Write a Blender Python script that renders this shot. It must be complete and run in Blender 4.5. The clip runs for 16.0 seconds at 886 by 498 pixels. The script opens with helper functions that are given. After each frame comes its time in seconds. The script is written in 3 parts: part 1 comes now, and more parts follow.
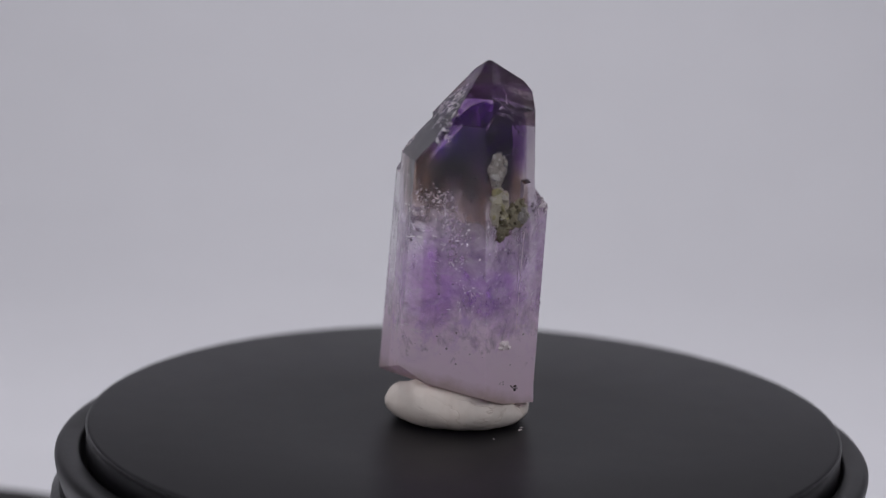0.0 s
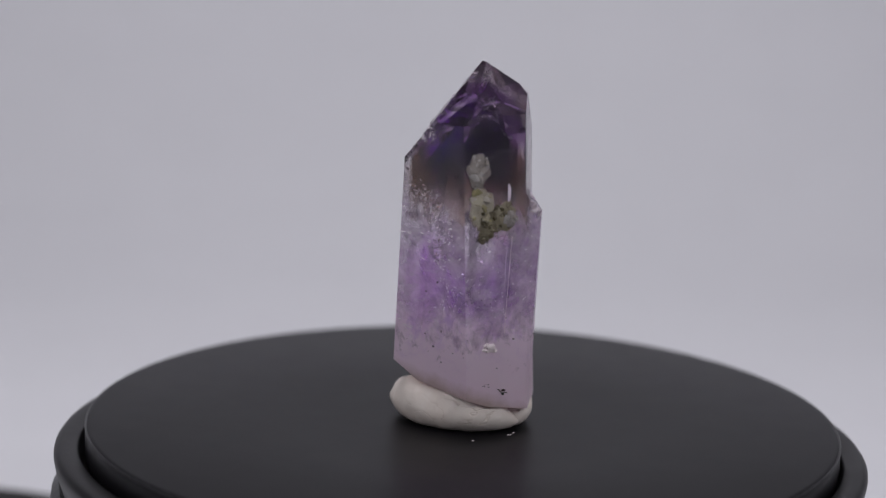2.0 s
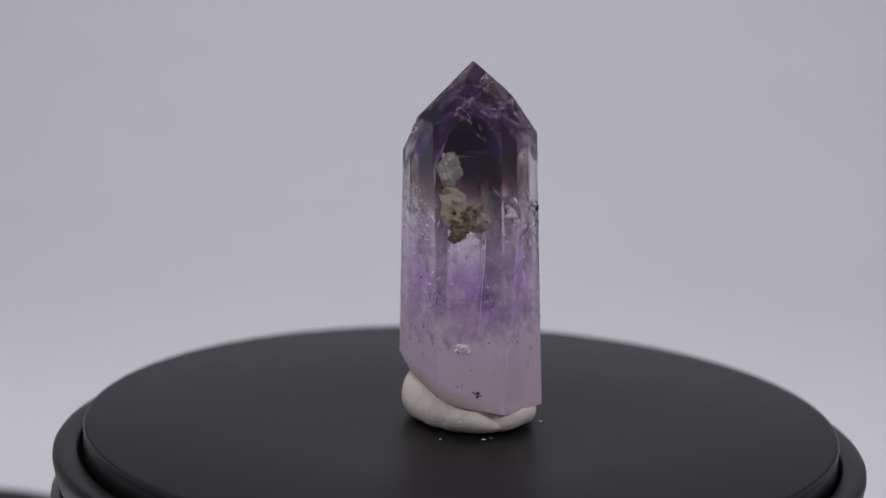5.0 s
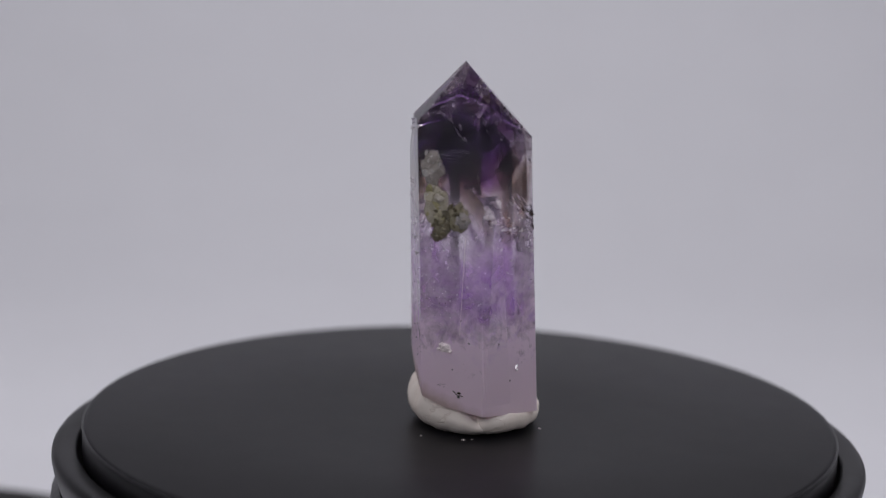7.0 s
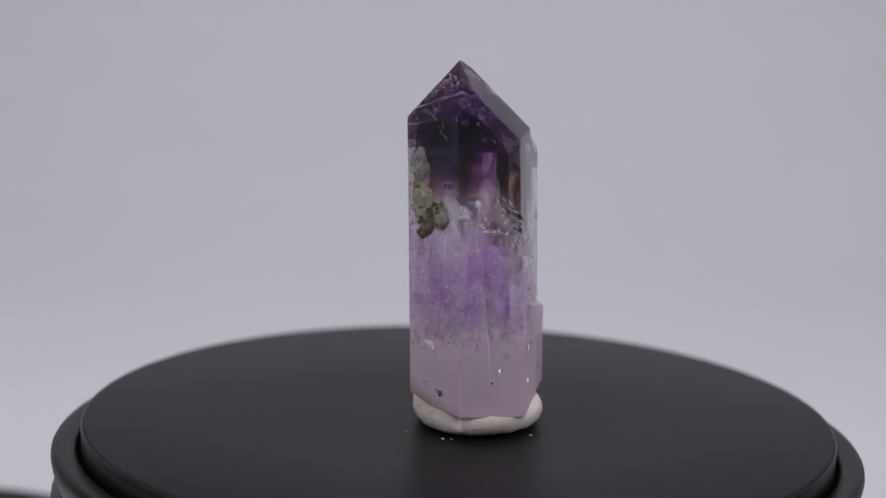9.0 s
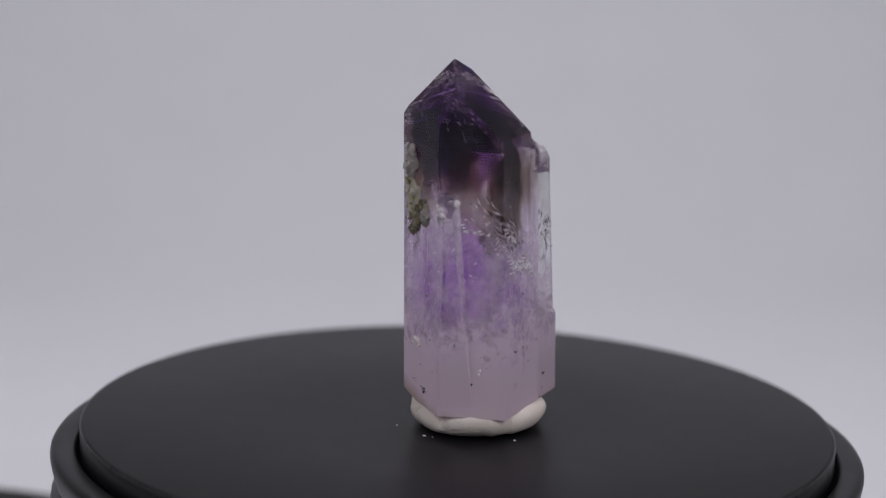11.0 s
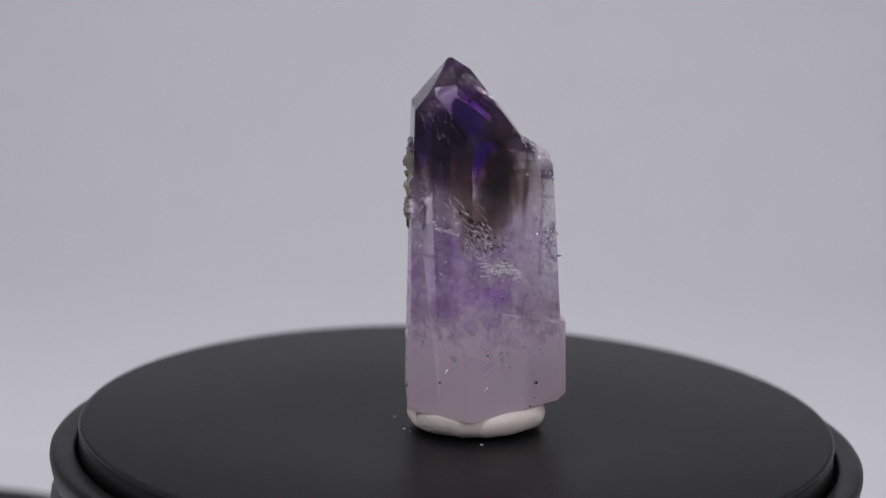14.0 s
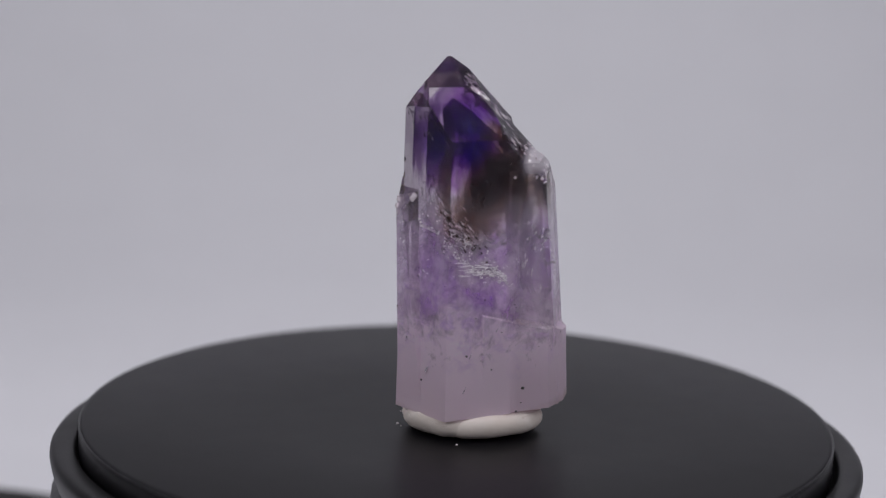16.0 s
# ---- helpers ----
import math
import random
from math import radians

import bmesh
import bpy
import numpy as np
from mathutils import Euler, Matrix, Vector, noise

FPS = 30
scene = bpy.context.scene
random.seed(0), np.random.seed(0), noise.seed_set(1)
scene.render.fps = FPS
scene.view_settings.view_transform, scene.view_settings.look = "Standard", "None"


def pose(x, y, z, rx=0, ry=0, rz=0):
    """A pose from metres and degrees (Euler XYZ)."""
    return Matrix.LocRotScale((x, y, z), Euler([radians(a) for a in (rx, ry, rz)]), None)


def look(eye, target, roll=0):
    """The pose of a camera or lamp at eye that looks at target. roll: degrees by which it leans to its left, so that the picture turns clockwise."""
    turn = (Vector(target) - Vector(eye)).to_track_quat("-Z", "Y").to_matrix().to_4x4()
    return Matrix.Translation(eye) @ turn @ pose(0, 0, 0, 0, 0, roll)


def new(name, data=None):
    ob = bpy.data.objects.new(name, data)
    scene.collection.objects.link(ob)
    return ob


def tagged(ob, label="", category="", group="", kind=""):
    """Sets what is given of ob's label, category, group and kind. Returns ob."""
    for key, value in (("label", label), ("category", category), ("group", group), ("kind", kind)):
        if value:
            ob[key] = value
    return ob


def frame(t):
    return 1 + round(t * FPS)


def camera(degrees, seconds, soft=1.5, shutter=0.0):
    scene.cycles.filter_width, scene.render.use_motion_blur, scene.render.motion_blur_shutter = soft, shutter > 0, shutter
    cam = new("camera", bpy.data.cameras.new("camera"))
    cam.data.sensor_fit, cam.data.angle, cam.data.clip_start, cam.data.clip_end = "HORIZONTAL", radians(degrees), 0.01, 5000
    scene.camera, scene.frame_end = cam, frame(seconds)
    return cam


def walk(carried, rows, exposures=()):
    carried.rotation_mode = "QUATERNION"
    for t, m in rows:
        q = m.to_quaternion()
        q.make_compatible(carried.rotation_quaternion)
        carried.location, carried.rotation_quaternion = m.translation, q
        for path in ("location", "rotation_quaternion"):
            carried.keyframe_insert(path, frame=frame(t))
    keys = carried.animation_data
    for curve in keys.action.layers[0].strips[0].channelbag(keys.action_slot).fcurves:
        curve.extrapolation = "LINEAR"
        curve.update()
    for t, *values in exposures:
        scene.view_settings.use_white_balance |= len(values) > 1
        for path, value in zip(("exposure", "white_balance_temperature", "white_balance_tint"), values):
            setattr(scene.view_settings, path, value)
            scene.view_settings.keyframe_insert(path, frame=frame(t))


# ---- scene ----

# The turntable's axis stands at the origin; its plate's top is at z = 0.
EYE = Vector((0.0, -0.5524, 0.1654))
YAW, PITCH, ROLL = radians(-0.405), radians(13.715), 1.763
AHEAD = Vector((math.sin(YAW) * math.cos(PITCH), math.cos(YAW) * math.cos(PITCH), -math.sin(PITCH)))
cam = camera(15.16, 16.0, soft=1.3)
walk(cam, [(0.0, look(EYE, EYE + AHEAD, ROLL)), (16.0, look(EYE, EYE + AHEAD, ROLL))])
cam.data.dof.use_dof = True
cam.data.dof.focus_distance = 0.566
cam.data.dof.aperture_fstop = 9.6


def turn_at(t):
    """Degrees by which the turntable has turned at t seconds."""
    return -(9.113 * t + 1.613 * t * (16.0 - t) / 64.0)


# ---- light ----
def soft_light(name, where, target, width, height, watts, colour):
    lamp = bpy.data.lights.new(name, "AREA")
    lamp.shape, lamp.size, lamp.size_y, lamp.energy, lamp.color = "RECTANGLE", width, height, watts, colour
    ob = new(name, lamp)
    ob.matrix_world = look(where, target)
    return ob


world = bpy.data.worlds.new("studio")
scene.world = world
world.use_nodes = True
world.node_tree.nodes["Background"].inputs["Color"].default_value = (0.80, 0.80, 0.88, 1)
world.node_tree.nodes["Background"].inputs["Strength"].default_value = 0.07

COOL = (0.96, 0.95, 1.0)
soft_light("softbox_top", (0.0, 0.09, 0.61), (0.0, -0.02, 0.0), 0.46, 0.28, 2.25, COOL)
soft_light("softbox_side", (-0.34, -0.28, 0.33), (0.0, 0.0, 0.03), 0.22, 0.24, 0.70, COOL)
soft_light("softbox_side", (0.35, -0.28, 0.33), (0.0, 0.0, 0.03), 0.22, 0.24, 0.72, COOL)
scene.view_settings.exposure = -0.07


# ---- materials ----
class Mat:
    """A node material, with short ways to add and join nodes."""

    def __init__(self, name):
        self.mat = bpy.data.materials.new(name)
        self.mat.use_nodes = True
        self.tree = self.mat.node_tree
        self.bsdf = self.tree.nodes["Principled BSDF"]
        self.out = self.tree.nodes["Material Output"]

    def node(self, kind, **values):
        n = self.tree.nodes.new(kind)
        for key, value in values.items():
            n.inputs[key.replace("_", " ")].default_value = value
        return n

    def link(self, a, b):
        self.tree.links.new(a, b)

    def coords(self, scale=(1, 1, 1)):
        c = self.node("ShaderNodeTexCoord")
        m = self.node("ShaderNodeMapping", Scale=scale)
        self.link(c.outputs["Object"], m.inputs["Vector"])
        return m.outputs["Vector"]

    def noise(self, scale, detail=4.0, rough=0.55, stretch=(1, 1, 1), distortion=0.0):
        n = self.node("ShaderNodeTexNoise", Scale=scale, Detail=detail, Roughness=rough, Distortion=distortion)
        self.link(self.coords(stretch), n.inputs["Vector"])
        return n.outputs["Fac"]

    def ramp(self, fac, stops):
        r = self.node("ShaderNodeValToRGB")
        while len(r.color_ramp.elements) < len(stops):
            r.color_ramp.elements.new(0.5)
        for e, (at, colour) in zip(r.color_ramp.elements, stops):
            e.position = at
            e.color = (*colour, 1) if len(colour) == 3 else colour
        self.link(fac, r.inputs["Fac"])
        return r.outputs["Color"]

    def math(self, op, a, b=0.0, clamp=False):
        m = self.node("ShaderNodeMath")
        m.operation, m.use_clamp = op, clamp
        for i, v in enumerate((a, b)):
            if isinstance(v, (int, float)):
                m.inputs[i].default_value = v
            else:
                self.link(v, m.inputs[i])
        return m.outputs[0]

    def mix(self, fac, a, b, blend="MIX"):
        m = self.tree.nodes.new("ShaderNodeMixRGB")
        m.blend_type = blend
        for key, v in (("Fac", fac), ("Color1", a), ("Color2", b)):
            if isinstance(v, (int, float)):
                m.inputs[key].default_value = v
            elif isinstance(v, tuple):
                m.inputs[key].default_value = (*v, 1)
            else:
                self.link(v, m.inputs[key])
        return m.outputs["Color"]

    def height(self):
        s = self.node("ShaderNodeSeparateXYZ")
        self.link(self.coords(), s.inputs[0])
        return s.outputs["Z"]

    def along(self, way):
        """How far a point lies along a direction."""
        d = self.tree.nodes.new("ShaderNodeVectorMath")
        d.operation = "DOT_PRODUCT"
        self.link(self.coords(), d.inputs[0])
        d.inputs[1].default_value = way
        return d.outputs["Value"]

    def bump(self, fac, strength, distance):
        b = self.node("ShaderNodeBump", Strength=strength, Distance=distance)
        self.link(fac, b.inputs["Height"])
        return b.outputs["Normal"]


def surface(name, dark, light, rough, scale, bump=0.1, distance=0.0002, metallic=0.0, specular=0.5, fine=8.0, even=0.14, clear=0.0, other=None):
    """An opaque surface whose colour and gloss vary at two scales."""
    m = Mat(name)
    wide, grain = m.noise(scale, 5), m.noise(scale * fine, 3, 0.6)
    both = m.math("ADD", m.math("MULTIPLY", wide, 0.6), m.math("MULTIPLY", grain, 0.4))
    colour = m.ramp(both, [(0.3, dark), (0.7, light)])
    if other is not None:
        info = m.node("ShaderNodeObjectInfo")
        colour = m.mix(m.ramp(info.outputs["Random"], [(0.35, (0, 0, 0)), (0.95, (1, 1, 1))]), colour, other)
    m.link(colour, m.bsdf.inputs["Base Color"])
    r = m.ramp(wide, [(0.25, (rough * (1 - even),) * 3), (0.75, (min(1, rough * (1 + even)),) * 3)])
    m.link(r, m.bsdf.inputs["Roughness"])
    m.link(m.bump(grain, bump, distance), m.bsdf.inputs["Normal"])
    m.bsdf.inputs["Metallic"].default_value = metallic
    m.bsdf.inputs["Specular IOR Level"].default_value = specular
    m.bsdf.inputs["Transmission Weight"].default_value = clear
    return m.mat


def putty():
    """Kneaded putty: a soft grain, shallow dents and thin creases with shade put into their colour."""
    m = Mat("white_putty")
    grain, dents = m.noise(1400, 3, 0.6), m.noise(170, 3, 0.5)
    fold = m.math("ABSOLUTE", m.math("SUBTRACT", m.noise(95, 3, 0.5, stretch=(1, 1, 2.6), distortion=0.8), 0.47))
    crease = m.ramp(fold, [(0.0, (0, 0, 0)), (0.014, (1, 1, 1))])
    crease = m.math("MAXIMUM", crease, m.ramp(m.noise(75, 2), [(0.46, (1, 1, 1)), (0.56, (0, 0, 0))]))
    tone = m.ramp(dents, [(0.3, (0.90, 0.79, 0.71)), (0.7, (0.95, 0.87, 0.80))])
    # the shade of the creases is mixed into the base colour
    m.link(m.mix(m.math("MULTIPLY", m.math("SUBTRACT", 1.0, crease), 0.35), tone, (0.62, 0.50, 0.42)), m.bsdf.inputs["Base Color"])
    relief = m.math("ADD", m.math("ADD", m.math("MULTIPLY", crease, 0.5), dents), m.math("MULTIPLY", grain, 0.12))
    m.link(m.bump(relief, 0.35, 0.0006), m.bsdf.inputs["Normal"])
    m.bsdf.inputs["Roughness"].default_value = 0.6
    return m.mat


PAPER = surface("white_paper", (0.74, 0.735, 0.77), (0.78, 0.775, 0.81), 0.9, 6, 0.05, specular=0.2)
PLATE = surface("black_plate_plastic", (0.0074, 0.0069, 0.0082), (0.0090, 0.0084, 0.0099), 0.37, 160, 0.10, 0.00003, specular=0.17, fine=20, even=0.04)
RIM = surface("black_rim_plastic", (0.0120, 0.0116, 0.0126), (0.0168, 0.0163, 0.0175), 0.42, 60, 0.1, 0.00004, specular=0.36, fine=30)
DRUM = surface("glossy_black_plastic", (0.006, 0.006, 0.007), (0.010, 0.010, 0.011), 0.32, 40, 0.02, 0.00002)
EDGE_GLOSS = surface("edge_gloss_plastic", (0.012, 0.012, 0.013), (0.018, 0.018, 0.019), 0.30, 60, 0.05, 0.00003)
RUBBER = surface("black_rubber", (0.008, 0.008, 0.009), (0.015, 0.015, 0.016), 0.6, 50)
CLAY = putty()


# ---- meshes ----
def part(name, bm, material, parent=None, label="", smooth=False):
    mesh = bpy.data.meshes.new(name)
    bmesh.ops.recalc_face_normals(bm, faces=bm.faces)
    bm.to_mesh(mesh)
    bm.free()
    for f in mesh.polygons:
        f.use_smooth = smooth
    mesh.materials.append(material)
    ob = new(name, mesh)
    if parent is not None:
        ob.parent = parent
    return tagged(ob, label)


def lathe(profile, steps=128, shift=(0, 0)):
    """A ring or disc from a closed or axis-ended outline of (radius, height)."""
    bm = bmesh.new()
    rings = []
    for r, z in profile:
        if r < 1e-6:
            rings.append([bm.verts.new((shift[0], shift[1], z))])
        else:
            rings.append([bm.verts.new((shift[0] + r * math.cos(2 * math.pi * i / steps), shift[1] + r * math.sin(2 * math.pi * i / steps), z)) for i in range(steps)])
    for a, b in zip(rings, rings[1:]):
        for i in range(steps):
            j = (i + 1) % steps
            q = [a[i % len(a)], a[j % len(a)], b[j % len(b)], b[i % len(b)]]
            q = list(dict.fromkeys(q))
            if len(q) > 2:
                bm.faces.new(q)
    return bm


def normal_of(az, elevation):
    a, e = radians(az), radians(elevation)
    return Vector((math.cos(a) * math.cos(e), math.sin(a) * math.cos(e), math.sin(e)))


def convex(planes, low, size=0.05):
    """The solid behind all planes (normal, distance), above the height low."""
    bm = bmesh.new()
    bmesh.ops.create_cube(bm, size=size * 4)
    for n, d in [*planes, (Vector((0, 0, -1)), -low)]:
        got = bmesh.ops.bisect_plane(bm, geom=[*bm.verts, *bm.edges, *bm.faces], dist=1e-7, plane_co=n * d, plane_no=n, clear_outer=True)
        edges = [e for e in got["geom_cut"] if isinstance(e, bmesh.types.BMEdge)]
        if edges:
            bmesh.ops.contextual_create(bm, geom=edges)
    bmesh.ops.remove_doubles(bm, verts=bm.verts, dist=1e-6)
    return bm


# ---- the studio ----
FLOOR = -0.052


def build_backdrop():
    bm = bmesh.new()
    line = [(-1.3, FLOOR), (0.298, FLOOR)]
    for i in range(1, 33):
        a = i / 32 * 1.393
        line.append((0.298 + 0.217 * math.sin(a), FLOOR + 0.217 * (1 - math.cos(a))))
    y, z = line[-1]
    line.append((y + (1.3 - z) / math.tan(1.393), 1.3))
    rows = []
    for x in (-0.9, 0.9):
        rows.append([bm.verts.new((x, y, z)) for y, z in line])
    for i in range(len(line) - 1):
        bm.faces.new((rows[0][i], rows[0][i + 1], rows[1][i + 1], rows[1][i]))
    ob = part("backdrop", bm, PAPER, smooth=True)
    thick = ob.modifiers.new("thick", "SOLIDIFY")
    thick.thickness, thick.offset = 0.002, 0.0
    tagged(ob, "seamless pale grey-white paper sweep behind the turntable", "backdrop", kind="structure")


def slab(name, x0, x1, y0, y1, z0, z1, material, label):
    bm = bmesh.new()
    bmesh.ops.create_cube(bm, size=1)
    for v in bm.verts:
        v.co = Vector(((x0 + x1) / 2 + v.co.x * (x1 - x0), (y0 + y1) / 2 + v.co.y * (y1 - y0), (z0 + z1) / 2 + v.co.z * (z1 - z0)))
    return tagged(part(name, bm, material), label, "wall", kind="structure")


build_backdrop()
slab("wall_west", -0.93, -0.91, -1.3, 1.0, -0.08, 1.3, PAPER, "white fabric side of the photo tent")
slab("wall_east", 0.91, 0.93, -1.3, 1.0, -0.08, 1.3, PAPER, "white fabric side of the photo tent")
slab("wall_south", -0.93, 0.93, -1.33, -1.31, -0.08, 1.3, PAPER, "white fabric front of the photo tent")
slab("ceiling", -0.93, 0.93, -1.33, 1.0, 1.31, 1.33, PAPER, "white fabric top of the photo tent")


# ---- the turntable ----
def build_turntable():
    base = tagged(new("turntable"), "round matte black motorised display turntable with a raised plate", "turntable")
    base.matrix_world = pose(0, 0, FLOOR)
    up = -FLOOR
    drum = [(0, 0.002), (0.0705, 0.002), (0.0715, 0.003), (0.0712, 0.030), (0.0703, up - 0.0125), (0.0690, up - 0.0112), (0.060, up - 0.0112), (0, up - 0.0112)]
    part("drum", lathe(drum), DRUM, base, "glossy black drum below the rim", smooth=False)
    ring = [(0.0600, up - 0.0108), (0.0680, up - 0.0108), (0.0690, up - 0.0098), (0.0698, up - 0.0072), (0.07011, up - 0.0056), (0.07005, up - 0.0049), (0.0697, up - 0.0044),
            (0.0690, up - 0.0041), (0.0662, up - 0.0041), (0.0658, up - 0.0043), (0.06565, up - 0.0048), (0.0656, up - 0.0080), (0.0600, up - 0.0085), (0.0600, up - 0.0108)]
    rim = part("rim", lathe(ring, shift=(0.00039, -0.00029)), RIM, base, "satin black rounded outer rim", smooth=True)
    disc = [(0, up - 0.0070), (0.0640, up - 0.0070), (0.0648, up - 0.0060), (0.0650, up - 0.0040), (0.0650, up - 0.0009), (0.06485, up - 0.0004), (0.0645, up - 0.0001), (0.0641, up), (0.030, up), (0, up)]
    plate = part("plate", lathe(disc, shift=(0.00061, -0.00029)), PLATE, base, "dull black flat round plate", smooth=True)
    # glossier ring, added so that the plate's edge catches a highlight
    bead = [(0.06485 + 0.00022 * math.cos(q), up - 0.00042 + 0.00022 * math.sin(q)) for q in [2 * math.pi * k / 10 for k in range(11)]]
    part("edge_bead", lathe(bead, shift=(0.00061, -0.00029)), EDGE_GLOSS, plate, "glossier black ring added for the highlight on the plate's edge", smooth=True)
    foot = lathe([(0, 0), (0.006, 0), (0.006, 0.0022), (0, 0.0022)], 24)
    for k in range(4):
        a = radians(45 + 90 * k)
        ob = part("foot", foot.copy(), RUBBER, base)
        ob.matrix_local = pose(0.06 * math.cos(a), 0.06 * math.sin(a), 0)
    foot.free()
    return base, rim, plate


TURNTABLE, RIM_RING, TOP_PLATE = build_turntable()


# ---- the crystal ----
MM = 0.001
APEX, MID = Vector((0.0028, -0.0026, 0.0640)), Vector((0, 0, 0.030))
PH = 13.0  # azimuth of the first prism face


def plane(az, elevation, offset):
    """A face by its azimuth, the elevation of its normal and its distance in mm from the tip (steep faces from the axis)."""
    n = normal_of(az, elevation)
    return n, n.dot(APEX if abs(elevation) > 25 else MID) + offset * MM


def broken(az, elevation, r, z):
    """A sloping face through the point at azimuth az, r mm from the axis and z mm high."""
    n = normal_of(az, elevation)
    a = radians(az)
    return n, n.dot(Vector((r * math.cos(a), r * math.sin(a), z))) * MM


SLANT, SOLE = Vector((-0.24, -0.256, -1.0)).normalized(), Vector((-0.10, -0.07, -1.0)).normalized()
FOOT = [(SLANT, SLANT.z * 5.3 * MM), (SOLE, SOLE.z * 5.5 * MM), broken(215, -50, 11.3, 10.8), broken(144, -42, 18.2, 5.0)]
MAIN = [plane(PH, 2.1, 10.88), plane(PH + 60, 3.1, 10.9), plane(PH + 120, 0, 10.5), plane(PH + 180, 2.05, 11.0), plane(PH + 240, -2.4, 8.62), plane(PH + 300, -0.2, 9.7),
        plane(PH, 39.2, 2.6), plane(PH + 60, 42.1, 0.18), plane(PH + 120, 39.4, 1.5), plane(PH + 180, 36.8, 0.08), plane(PH + 240, 40, -0.2), plane(PH + 300, 34.6, 0.26)]
LATER = [broken(176, -38, 7.0, 54.2), broken(106, -38, 10.3, 51.5)]  # the last growth layer ends in a small overhang
MAIN_LOW = [*MAIN[:8], plane(PH + 120, 39.4, 1.1), *MAIN[9:], broken(190, 38, 7.8, 50.3)]
MAIN_LOW = [(n, d - 0.03 * MM) for n, d in MAIN_LOW]
BACK = [plane(PH + 60, 1.1, 10.32), plane(PH + 120, 4.9, 15.4), plane(PH + 180, 2.5, 10.83), broken(122, 58, 12.5, 48.6), broken(149, 45, 12.6, 49.0), broken(125, 30, 14.3, 46.4), plane(PH + 180, 38.2, -3.4), plane(PH + 60, 38.2, -1.0), plane(PH + 300, 0, -5.0), plane(PH, 0, 8.0), plane(PH + 240, 0, 4.0)]
SIDE = [plane(PH, -2.3, 12.68), plane(PH - 60, -1.6, 9.87), plane(PH + 60, 5.6, 4.92), plane(PH, 38.2, -6.9), plane(PH - 60, 38.2, -7.6), plane(PH + 120, 0, -3.0), plane(PH + 180, 0, 2.0), plane(PH + 240, 0, 2.2)]
LEDGE = [plane(PH + 60, 0.6, 11.75), plane(PH + 120, 2.4, 17.0), plane(108, 2.0, 15.8), plane(PH + 180, 2.0, 10.2), broken(100, 62, 12.0, 21.0), broken(133, 50, 16.0, 19.5), plane(PH, 0, 6.0), plane(PH + 240, 0, 2.0), plane(PH + 300, 0, 2.0)]


def union(pieces):
    """One closed mesh out of several solids."""
    obs = []
    for bm in pieces:
        mesh = bpy.data.meshes.new("piece")
        bmesh.ops.recalc_face_normals(bm, faces=bm.faces)
        bm.to_mesh(mesh)
        bm.free()
        obs.append(new("piece", mesh))
    for other in obs[1:]:
        m = obs[0].modifiers.new("join", "BOOLEAN")
        m.operation, m.solver, m.object = "UNION", "EXACT", other
    joined = bpy.data.meshes.new_from_object(obs[0].evaluated_get(bpy.context.evaluated_depsgraph_get()))
    for ob in obs:
        bpy.data.objects.remove(ob)
    bm = bmesh.new()
    bm.from_mesh(joined)
    return bm


# colour zones of the crystal: azimuth, radius, height of the middle, half sizes across and up (mm), colour, strength
ZONES = [
    (305, 1.0, 50.5, 9.0, 8.0, (0.30, 0.07, 0.50), 1.0),
    (303, 6.0, 50.0, 4.8, 6.0, (0.34, 0.17, 0.50), 1.0),
    (250, 4.2, 49.5, 4.2, 4.5, (0.52, 0.20, 0.94), 1.0),
    (30, 2.0, 46.0, 5.0, 6.0, (0.62, 0.22, 0.78), 1.0),
    (20, 2.5, 56.0, 4.5, 4.0, (0.64, 0.34, 0.84), 1.0),
    (136, 7.0, 42.8, 4.4, 6.6, (0.40, 0.29, 0.20), 0.8),
    (88, 6.8, 43.0, 4.4, 6.8, (0.27, 0.17, 0.11), 1.0),
    (200, 7.0, 42.5, 4.6, 6.5, (0.40, 0.26, 0.14), 1.0),
    (325, 7.0, 49.5, 5.0, 5.5, (0.42, 0.22, 0.54), 0.9),
    (64, 7.5, 42.0, 3.6, 5.2, (0.34, 0.21, 0.12), 0.9),
    (52, 7.5, 37.5, 4.6, 4.8, (0.48, 0.33, 0.18), 1.0),
    (90, 7.0, 20.5, 4.2, 5.5, (0.64, 0.38, 0.80), 1.0),
    (215, 5.0, 26.0, 6.5, 9.5, (0.78, 0.58, 0.90), 1.0),
    (330, 6.0, 24.0, 5.0, 6.5, (0.72, 0.52, 0.86), 1.0),
    (20, 6.5, 31.0, 4.5, 7.5, (0.78, 0.58, 0.90), 0.9),
    (48, 4.5, 25.5, 4.4, 6.5, (0.66, 0.38, 0.84), 1.0),
    (245, 6.0, 47.5, 2.8, 3.4, (0.48, 0.13, 0.96), 1.0),
    (205, 8.0, 45.5, 3.0, 4.0, (0.42, 0.26, 0.13), 1.0),
]


